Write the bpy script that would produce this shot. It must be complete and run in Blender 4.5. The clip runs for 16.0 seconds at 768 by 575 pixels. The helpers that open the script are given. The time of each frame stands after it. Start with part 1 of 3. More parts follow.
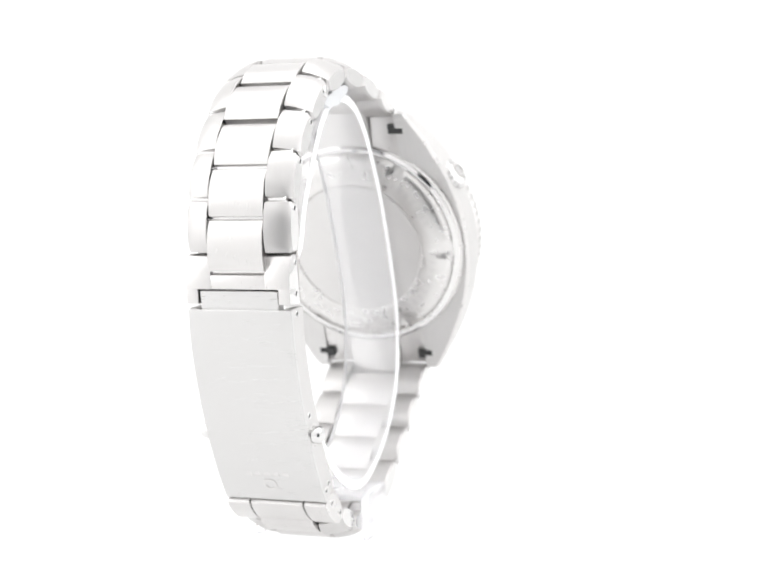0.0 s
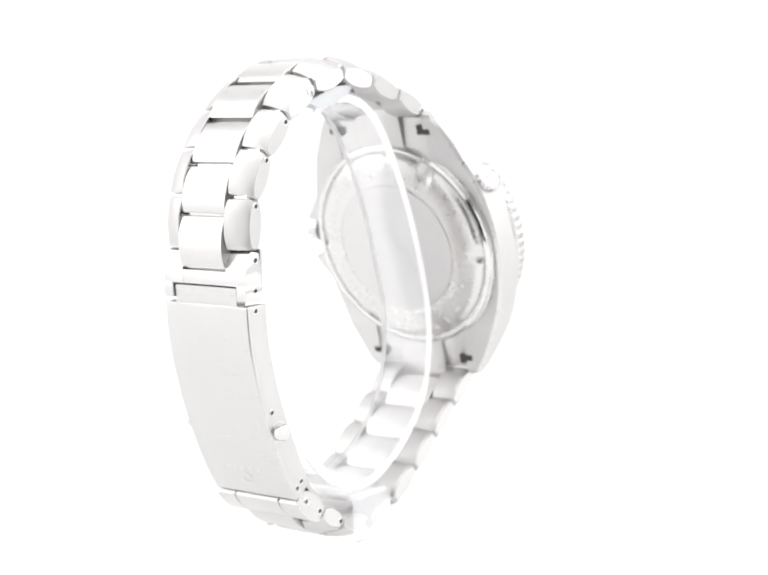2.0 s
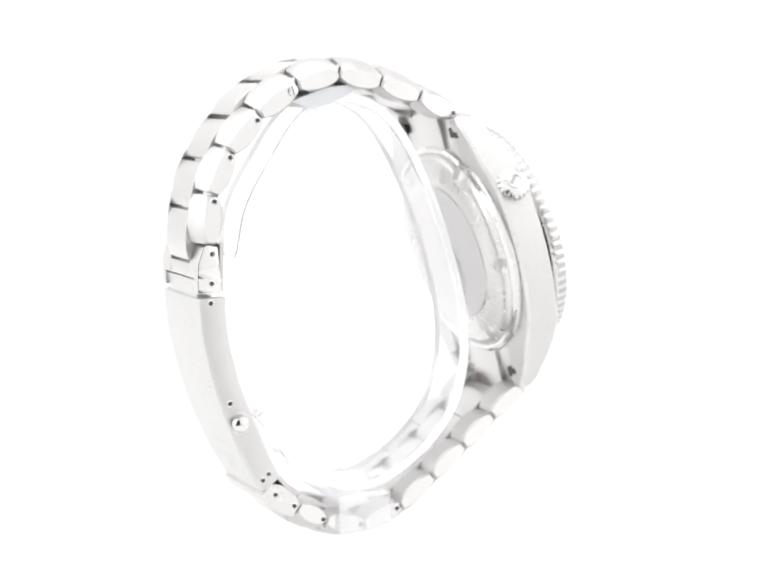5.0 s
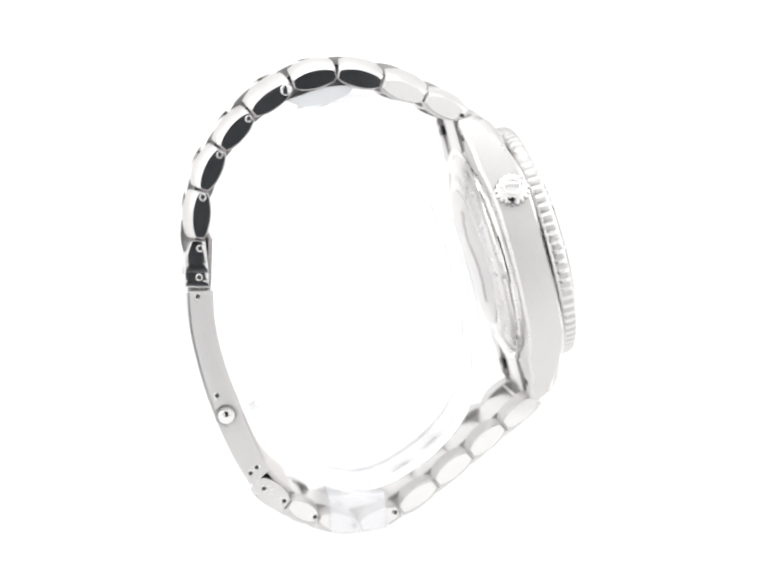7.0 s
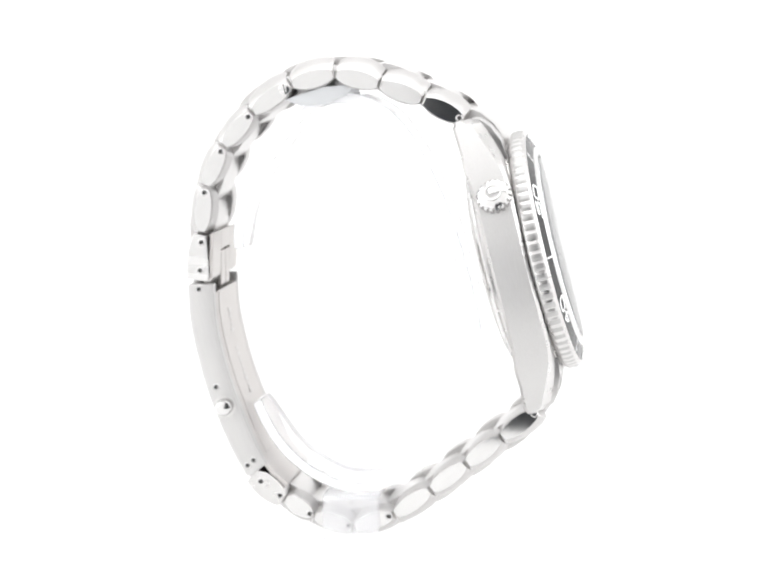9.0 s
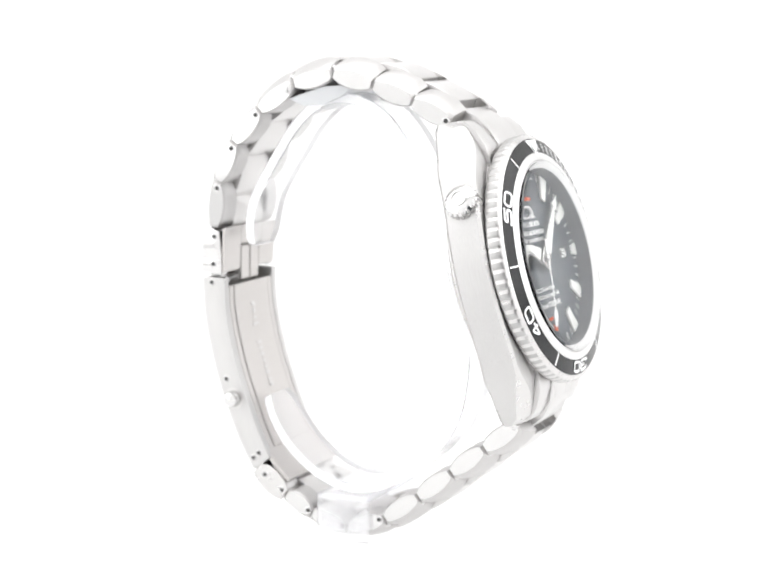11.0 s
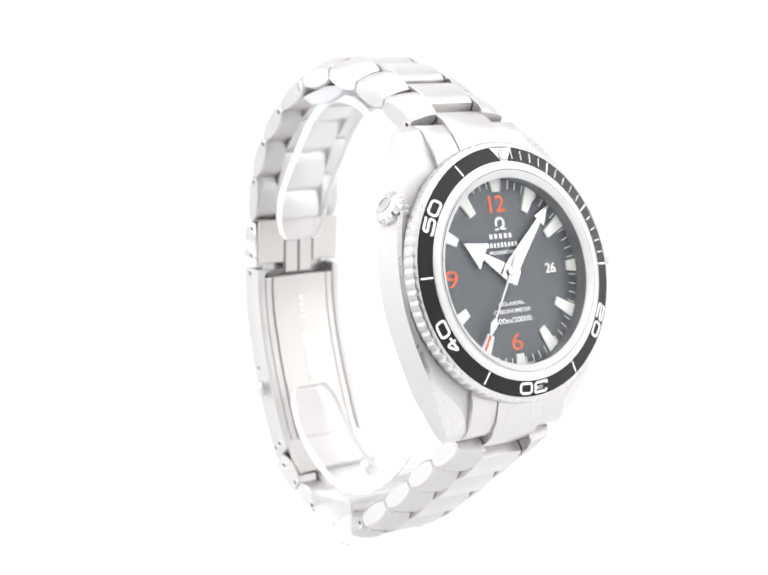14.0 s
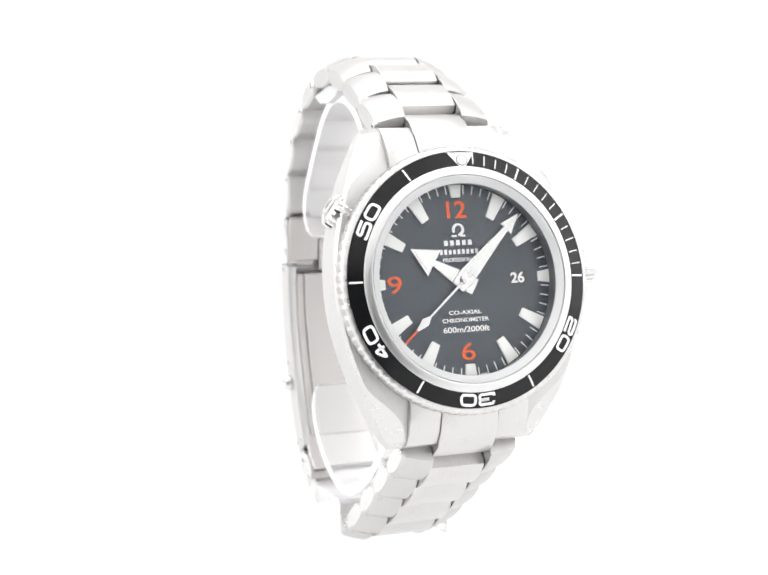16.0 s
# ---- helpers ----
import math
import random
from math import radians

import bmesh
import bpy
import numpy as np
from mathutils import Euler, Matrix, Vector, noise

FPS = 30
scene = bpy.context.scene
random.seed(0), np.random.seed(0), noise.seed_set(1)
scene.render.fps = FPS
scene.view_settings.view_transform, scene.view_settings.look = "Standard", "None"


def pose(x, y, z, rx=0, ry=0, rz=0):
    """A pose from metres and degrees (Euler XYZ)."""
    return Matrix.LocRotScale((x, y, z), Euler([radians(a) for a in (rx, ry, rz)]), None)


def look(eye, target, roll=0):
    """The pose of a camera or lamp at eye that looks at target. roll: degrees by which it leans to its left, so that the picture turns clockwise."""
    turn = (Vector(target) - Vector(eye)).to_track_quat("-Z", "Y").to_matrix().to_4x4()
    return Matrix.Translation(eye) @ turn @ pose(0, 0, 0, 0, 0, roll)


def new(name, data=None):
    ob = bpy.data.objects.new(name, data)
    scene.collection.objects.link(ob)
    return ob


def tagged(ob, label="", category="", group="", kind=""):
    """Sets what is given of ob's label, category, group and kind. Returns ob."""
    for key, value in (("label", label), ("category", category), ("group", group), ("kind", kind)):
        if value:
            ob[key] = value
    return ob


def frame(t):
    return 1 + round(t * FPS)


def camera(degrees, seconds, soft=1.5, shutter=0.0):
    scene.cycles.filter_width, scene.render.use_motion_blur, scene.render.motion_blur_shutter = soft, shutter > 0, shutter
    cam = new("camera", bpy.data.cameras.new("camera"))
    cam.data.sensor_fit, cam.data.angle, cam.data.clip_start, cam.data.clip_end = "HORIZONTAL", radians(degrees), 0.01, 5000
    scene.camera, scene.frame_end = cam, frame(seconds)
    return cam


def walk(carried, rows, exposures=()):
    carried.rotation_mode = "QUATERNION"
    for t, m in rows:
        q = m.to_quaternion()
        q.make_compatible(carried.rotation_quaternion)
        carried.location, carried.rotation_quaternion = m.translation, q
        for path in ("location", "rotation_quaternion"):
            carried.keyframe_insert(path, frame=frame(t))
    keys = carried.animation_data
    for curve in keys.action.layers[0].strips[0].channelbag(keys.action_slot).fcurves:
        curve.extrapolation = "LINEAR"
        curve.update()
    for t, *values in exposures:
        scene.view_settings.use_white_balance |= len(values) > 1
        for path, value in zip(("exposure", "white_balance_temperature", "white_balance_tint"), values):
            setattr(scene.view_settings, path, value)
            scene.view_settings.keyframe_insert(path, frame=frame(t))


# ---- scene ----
# The camera stands still before a light tent; the watch turns on its clear stand.
cam = camera(24.64, 16.0, 1.65)
cam.data.dof.use_dof, cam.data.dof.focus_distance, cam.data.dof.aperture_fstop = True, 0.268, 32
EYE = pose(0, -0.3, 0.0945, 80.448, 1.303, -1.571)
walk(cam, [(0.0, EYE), (16.0, EYE)])

# ---- light ----
world = bpy.data.worlds.new("world")
scene.world = world
world.use_nodes = True
world.node_tree.nodes["Background"].inputs[0].default_value = (0.9, 0.95, 1.0, 1)
world.node_tree.nodes["Background"].inputs[1].default_value = 0.05
scene.view_settings.exposure = 1.19


def softbox(name, eye, target, sx, sy, power, colour=(1, 1, 1)):
    d = bpy.data.lights.new(name, "AREA")
    d.shape, d.size, d.size_y, d.energy, d.color = "RECTANGLE", sx, sy, power, colour
    ob = new(name, d)
    ob.matrix_basis = look(eye, target)
    return ob


softbox("softbox_top", (0, 0.02, 0.56), (0, 0.02, 0), 0.5, 0.5, 0.6)
softbox("softbox_left", (-0.37, -0.03, 0.26), (0, -0.01, 0.10), 0.5, 0.48, 0.42)
softbox("softbox_right", (0.37, -0.03, 0.26), (0, -0.01, 0.10), 0.5, 0.48, 0.42)


# ---- materials ----
def material(name):
    m = bpy.data.materials.new(name)
    m.use_nodes = True
    return m, m.node_tree.nodes, m.node_tree.links, m.node_tree.nodes["Principled BSDF"]


def plain(name, colour, rough, metal=0.0, coat=0.0, vary=0.12, scale=600.0, bump=0.05):
    """A surface with a fine grain and a broad unevenness."""
    m, n, l, b = material(name)
    tc = n.new("ShaderNodeTexCoord")
    fine = n.new("ShaderNodeTexNoise")
    fine.inputs["Scale"].default_value, fine.inputs["Detail"].default_value = scale, 4
    broad = n.new("ShaderNodeTexNoise")
    broad.inputs["Scale"].default_value = scale / 12
    l.new(tc.outputs["Object"], fine.inputs["Vector"])
    l.new(tc.outputs["Object"], broad.inputs["Vector"])
    mix = n.new("ShaderNodeMix")
    mix.data_type = "RGBA"
    mix.inputs[6].default_value = (*[c * (1 - vary) for c in colour], 1)
    mix.inputs[7].default_value = (*[min(1, c * (1 + vary)) for c in colour], 1)
    l.new(broad.outputs["Fac"], mix.inputs[0])
    l.new(mix.outputs[2], b.inputs["Base Color"])
    ramp = n.new("ShaderNodeMapRange")
    ramp.inputs[3].default_value, ramp.inputs[4].default_value = rough * 0.8, min(1, rough * 1.25)
    l.new(fine.outputs["Fac"], ramp.inputs[0])
    l.new(ramp.outputs[0], b.inputs["Roughness"])
    if bump:
        bp = n.new("ShaderNodeBump")
        bp.inputs["Strength"].default_value, bp.inputs["Distance"].default_value = bump, 0.0001
        l.new(fine.outputs["Fac"], bp.inputs["Height"])
        l.new(bp.outputs[0], b.inputs["Normal"])
    b.inputs["Metallic"].default_value = metal
    b.inputs["Coat Weight"].default_value = coat
    return m


def brushed(name, colour, rough, grain):
    """Steel with a directional grain: grain gives the noise's scale along x, y and z."""
    m, n, l, b = material(name)
    tc = n.new("ShaderNodeTexCoord")
    mp = n.new("ShaderNodeMapping")
    mp.inputs["Scale"].default_value = grain
    no = n.new("ShaderNodeTexNoise")
    no.inputs["Scale"].default_value, no.inputs["Detail"].default_value = 1.0, 5
    broad = n.new("ShaderNodeTexNoise")
    broad.inputs["Scale"].default_value = 70
    l.new(tc.outputs["Object"], mp.inputs[0])
    l.new(mp.outputs[0], no.inputs["Vector"])
    l.new(tc.outputs["Object"], broad.inputs["Vector"])
    add = n.new("ShaderNodeMath")
    add.operation = "MULTIPLY_ADD"
    add.inputs[1].default_value, add.inputs[2].default_value = 0.3, 0
    l.new(broad.outputs["Fac"], add.inputs[0])
    l.new(no.outputs["Fac"], add.inputs[2])
    r = n.new("ShaderNodeMapRange")
    r.inputs[1].default_value, r.inputs[2].default_value = 0.35, 1.0
    r.inputs[3].default_value, r.inputs[4].default_value = rough * 0.75, rough * 1.35
    l.new(add.outputs[0], r.inputs[0])
    l.new(r.outputs[0], b.inputs["Roughness"])
    bp = n.new("ShaderNodeBump")
    bp.inputs["Strength"].default_value, bp.inputs["Distance"].default_value = 0.05, 0.00004
    l.new(no.outputs["Fac"], bp.inputs["Height"])
    l.new(bp.outputs[0], b.inputs["Normal"])
    mix = n.new("ShaderNodeMix")
    mix.data_type = "RGBA"
    mix.inputs[6].default_value = (*[c * 0.95 for c in colour], 1)
    mix.inputs[7].default_value = (*colour, 1)
    l.new(no.outputs["Fac"], mix.inputs[0])
    l.new(mix.outputs[2], b.inputs["Base Color"])
    b.inputs["Metallic"].default_value = 1.0
    return m


def clear(name, rough, ior, tint=(1, 1, 1)):
    m, n, l, b = material(name)
    b.inputs["Base Color"].default_value = (*tint, 1)
    b.inputs["Transmission Weight"].default_value = 1
    b.inputs["Roughness"].default_value, b.inputs["IOR"].default_value = rough, ior
    return m


# A white sheet that gives off light of its own, in slightly uneven strength.
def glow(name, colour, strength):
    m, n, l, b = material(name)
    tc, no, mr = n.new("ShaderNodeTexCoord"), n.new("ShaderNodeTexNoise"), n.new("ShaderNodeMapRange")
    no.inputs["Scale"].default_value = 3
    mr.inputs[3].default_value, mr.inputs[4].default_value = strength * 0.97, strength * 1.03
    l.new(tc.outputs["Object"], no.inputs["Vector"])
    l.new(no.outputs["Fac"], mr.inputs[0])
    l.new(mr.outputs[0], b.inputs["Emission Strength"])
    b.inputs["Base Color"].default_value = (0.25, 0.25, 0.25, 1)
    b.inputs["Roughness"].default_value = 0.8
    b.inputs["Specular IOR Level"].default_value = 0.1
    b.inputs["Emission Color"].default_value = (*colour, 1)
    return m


STEEL = (0.615, 0.603, 0.597)
# the warm tint reflected on the inner steel is put into this base colour
BLADE = brushed("brushed_blade_steel_warm_reflection", (0.57, 0.548, 0.535), 0.4, (9000, 250, 9000))
BRUSHED = brushed("brushed_steel", (0.59, 0.584, 0.58), 0.32, (250, 9000, 9000))
BRUSHED_CASE = brushed("brushed_case_steel", (0.61, 0.602, 0.597), 0.55, (9000, 250, 9000))
BRUSHED_LONG = brushed("brushed_steel_lengthwise", STEEL, 0.33, (9000, 300, 300))
BRUSHED_LINK = brushed("brushed_link_steel", (0.575, 0.564, 0.559), 0.46, (9000, 300, 300))
POLISHED = plain("polished_steel", (0.66, 0.653, 0.648), 0.07, 1.0, vary=0.02, bump=0.01)
SATIN = plain("satin_steel", (0.62, 0.609, 0.602), 0.28, 1.0, vary=0.04, bump=0.03)
FROSTED = plain("frosted_silver", (0.80, 0.80, 0.80), 0.5, 0.4, vary=0.02)
RIM = plain("satin_rim_steel", (0.68, 0.675, 0.67), 0.3, 0.9, vary=0.03)
GREYWALL = plain("grey_dial_wall", (0.22, 0.23, 0.25), 0.4, 0.6, vary=0.05)
PAD = plain("bead_blasted_steel", (0.46, 0.455, 0.45), 0.42, 1.0, vary=0.04)
# one black for the date window and for painted shade in recesses
DARK = plain("black_window_and_recess_shade", (0.03, 0.03, 0.03), 0.5)
INSERT = plain("black_bezel_insert", (0.005, 0.005, 0.006), 0.22, vary=0.2, bump=0.02)
INSERT.node_tree.nodes["Principled BSDF"].inputs["Specular IOR Level"].default_value = 0.32
# bluish sheen and glare on the black dial are put into its base colour
DIAL = plain("sheen_tinted_black_dial", (0.040, 0.052, 0.069), 0.3, vary=0.15, scale=900, bump=0.008)
LUME = plain("white_lume", (0.93, 0.94, 0.91), 0.5, vary=0.02)
PRINT = plain("white_print", (0.9, 0.9, 0.9), 0.5, vary=0.03)
SILVER = plain("silver_print", (0.90, 0.90, 0.90), 0.3, vary=0.03)
ORANGE = plain("orange_paint", (0.87, 0.12, 0.028), 0.45, vary=0.06)
ENGRAVED = plain("engraved_steel", (0.60, 0.59, 0.585), 0.4, 1.0, vary=0.05)
CRYSTAL = clear("sapphire_crystal", 0.0, 1.24)
ACRYLIC = clear("clear_acrylic", 0.05, 1.1, (0.985, 0.985, 0.99))
ACRYLIC.node_tree.nodes["Principled BSDF"].inputs["Transmission Weight"].default_value = 0.85
PADGREY = plain("frosted_pad", (0.62, 0.63, 0.645), 0.5, vary=0.05)
ACRYLIC_FOOT = clear("hazy_acrylic", 0.25, 1.08, (0.99, 0.99, 1.0))
ACRYLIC_FOOT.node_tree.nodes["Principled BSDF"].inputs["Transmission Weight"].default_value = 0.78
ACRYLIC_EDGE = clear("sawn_acrylic_edge", 0.5, 1.08, (0.99, 0.99, 1.0))
ACRYLIC_EDGE.node_tree.nodes["Principled BSDF"].inputs["Transmission Weight"].default_value = 0.3
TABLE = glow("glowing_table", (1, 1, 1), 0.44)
# emission is added to hold the backdrop at plain white; it is no lamp
BACK = glow("backdrop_with_added_glow", (1, 1, 1), 0.48)
CLOTH = plain("white_tent_cloth", (0.80, 0.80, 0.80), 0.9, vary=0.02, scale=300)
BLACKCLOTH = plain("black_cloth", (0.29, 0.305, 0.325), 0.9, vary=0.2, scale=300)

# ---- helpers for meshes (in millimetres) ----
MM = 0.001
# from the dial's axes (x to 3, y to 12, z out of the dial) to the turntable
SEAT = Matrix(((-0.924300, -0.115058, 0.363910, 0.007411), (0.380627, -0.207580, 0.901129, 0.036760),
               (-0.028142, 0.971428, 0.235661, -0.044101 + 0.0945), (0, 0, 0, 1)))


def part(name, bm, mats, parent, label="", sharp=32, m=None):
    """One mesh under a thing or a part."""
    bmesh.ops.recalc_face_normals(bm, faces=bm.faces)
    bmesh.ops.scale(bm, vec=(MM, MM, MM), verts=bm.verts)
    me = bpy.data.meshes.new(name)
    bm.to_mesh(me)
    bm.free()
    for k in (mats if isinstance(mats, (list, tuple)) else [mats]):
        me.materials.append(k)
    for p in me.polygons:
        p.use_smooth = True
    me.set_sharp_from_angle(angle=radians(sharp))
    return placed(name, me, parent, label, m)


def placed(name, me, parent, label="", m=None):
    ob = new(name, me)
    ob.parent = parent
    top = parent is not None and parent.type == "EMPTY"
    ob.matrix_basis = (SEAT if top else Matrix()) @ (m if m is not None else Matrix())
    if label:
        ob["label"] = label
    return ob


def shift(x=0, y=0, z=0, rx=0, ry=0, rz=0):
    """A pose in millimetres and degrees."""
    return pose(x * MM, y * MM, z * MM, rx, ry, rz)


def lathe(bm, profile, seg=96, radius=None, cap=False):
    """Turn (r, z) points about z; radius(i, k, r) may vary a point's radius."""
    rings = []
    for k, (r, z) in enumerate(profile):
        ring = []
        for i in range(seg):
            a = 2 * math.pi * i / seg
            rr = radius(i, k, r) if radius else r
            ring.append(bm.verts.new((rr * math.cos(a), rr * math.sin(a), z)))
        rings.append(ring)
    for a, b in zip(rings, rings[1:]):
        for i in range(seg):
            bm.faces.new((a[i], a[(i + 1) % seg], b[(i + 1) % seg], b[i]))
    if cap:
        bm.faces.new(rings[0][::-1])
        bm.faces.new(rings[-1])
    return bm


def prism(bm, outline, z0, z1, place=None):
    """A flat outline in x, y made solid from z0 to z1."""
    f = place or (lambda x, y, z: (x, y, z))
    lo = [bm.verts.new(f(x, y, z0)) for x, y in outline]
    hi = [bm.verts.new(f(x, y, z1)) for x, y in outline]
    n = len(outline)
    bm.faces.new(lo[::-1])
    bm.faces.new(hi)
    for i in range(n):
        bm.faces.new((lo[i], lo[(i + 1) % n], hi[(i + 1) % n], hi[i]))
    return bm


def across(bm, outline, x0, x1):
    """An outline in y, z made solid from x0 to x1."""
    return prism(bm, outline, x0, x1, lambda y, z, x: (x, y, z))


def box(bm, x0, x1, y0, y1, z0, z1):
    return prism(bm, [(x0, y0), (x1, y0), (x1, y1), (x0, y1)], z0, z1)


def bevel(bm, off, seg=2, angle=35):
    bmesh.ops.recalc_face_normals(bm, faces=bm.faces)
    es = [e for e in bm.edges if len(e.link_faces) == 2 and e.calc_face_angle() > radians(angle)]
    bmesh.ops.bevel(bm, geom=es, offset=off, segments=seg, affect="EDGES", profile=0.6, clamp_overlap=True)
    return bm


def rod(bm, p, q, r, seg=20, chamfer=0.0):
    """A round rod from p to q."""
    p, q = Vector(p), Vector(q)
    d = (q - p).normalized()
    u = d.orthogonal().normalized()
    w = d.cross(u)
    n = (q - p).length
    prof = [(r - chamfer, 0), (r, chamfer), (r, n - chamfer), (r - chamfer, n)] if chamfer else [(r, 0), (r, n)]
    rings = [[bm.verts.new(p + d * h + (u * math.cos(6.28319 * i / seg) + w * math.sin(6.28319 * i / seg)) * rr)
              for i in range(seg)] for rr, h in prof]
    for a, b in zip(rings, rings[1:]):
        for i in range(seg):
            bm.faces.new((a[i], a[(i + 1) % seg], b[(i + 1) % seg], b[i]))
    bm.faces.new(rings[0][::-1])
    bm.faces.new(rings[-1])
    return bm


def lettering(name, words, size, mat, parent, m, wide=1.0, bold=0.0, deep=0.05, spacing=1.0):
    """Raised letters in the built-in font, centred at m."""
    cu = bpy.data.curves.new(name, "FONT")
    cu.body, cu.size, cu.align_x, cu.align_y = words, 1.0, "CENTER", "CENTER"
    cu.offset, cu.extrude, cu.space_character, cu.resolution_u = bold, deep / size, spacing, 4
    ob = bpy.data.objects.new(name, cu)
    scene.collection.objects.link(ob)
    bpy.context.view_layer.update()
    me = bpy.data.meshes.new_from_object(ob.evaluated_get(bpy.context.evaluated_depsgraph_get()))
    bpy.data.objects.remove(ob)
    bpy.data.curves.remove(cu)
    xs, ys = [v.co.x for v in me.vertices], [v.co.y for v in me.vertices]
    cx, cy, h = (min(xs) + max(xs)) / 2, (min(ys) + max(ys)) / 2, max(ys) - min(ys)
    for v in me.vertices:
        v.co = ((v.co.x - cx) / h * size * wide * MM, (v.co.y - cy) / h * size * MM, v.co.z * size * MM)
    me.materials.clear()
    me.materials.append(mat)
    me.name = name
    return placed(name, me, parent, "", m)


def thing(name, label, category):
    ob = new(name)
    ob.empty_display_size = 0.01
    return tagged(ob, label, category)


# ---- the tent ----
def sheet(name, bm, mat, label):
    me = bpy.data.meshes.new(name)
    bmesh.ops.recalc_face_normals(bm, faces=bm.faces)
    bm.to_mesh(me)
    bm.free()
    me.materials.append(mat)
    for p in me.polygons:
        p.use_smooth = True
    me.set_sharp_from_angle(angle=radians(32))
    return tagged(new(name, me), label, name.split("_")[0], "", "structure")


def tent():
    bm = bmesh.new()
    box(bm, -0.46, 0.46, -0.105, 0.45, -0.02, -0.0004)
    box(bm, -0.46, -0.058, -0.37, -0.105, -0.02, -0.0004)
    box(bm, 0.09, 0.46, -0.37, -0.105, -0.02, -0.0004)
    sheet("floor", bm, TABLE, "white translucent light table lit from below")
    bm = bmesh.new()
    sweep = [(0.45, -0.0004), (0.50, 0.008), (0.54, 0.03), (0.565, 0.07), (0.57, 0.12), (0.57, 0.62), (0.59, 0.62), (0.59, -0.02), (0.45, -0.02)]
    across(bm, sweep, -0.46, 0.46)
    sheet("backdrop", bm, BACK, "plain white backdrop sweeping up from the table, whitened by added emission")
    for s, nm in ((-1, "wall_left"), (1, "wall_right")):
        bm = bmesh.new()
        box(bm, min(s * 0.46, s * 0.48), max(s * 0.46, s * 0.48), -0.37, 0.59, -0.02, 0.62)
        sheet(nm, bm, CLOTH, "white cloth side of the light tent")
    bm = bmesh.new()
    box(bm, -0.48, 0.48, -0.39, 0.59, 0.62, 0.64)
    sheet("ceiling", bm, CLOTH, "white cloth top of the light tent")
    # the front has an opening for the camera, with a dark hood behind it
    bm = bmesh.new()
    x0, x1, z1 = -0.058, 0.09, 0.17
    box(bm, -0.48, x0, -0.29, -0.285, -0.02, 0.62)
    box(bm, x1, 0.48, -0.29, -0.285, -0.02, 0.62)
    box(bm, x0, x1, -0.29, -0.285, z1, 0.62)
    sheet("wall_front", bm, CLOTH, "white cloth front of the light tent with an opening")
    bm = bmesh.new()
    box(bm, -0.3, 0.3, -0.62, -0.60, -0.1, 0.4)
    box(bm, -0.3, -0.28, -0.60, -0.295, -0.1, 0.4)
    box(bm, 0.28, 0.3, -0.60, -0.295, -0.1, 0.4)
    box(bm, -0.28, 0.28, -0.60, -0.295, 0.38, 0.4)
    box(bm, -0.28, 0.28, -0.60, -0.05, -0.1, -0.08)
    box(bm, -0.10, 0.13, -0.05, -0.04, -0.1, -0.02)
    sheet("wall_hood", bm, BLACKCLOTH, "black cloth hood round the camera")


tent()

# ---- the watch ----
watch = thing("wristwatch", "stainless steel dive watch with black dial, turning on a clear stand", "watch")


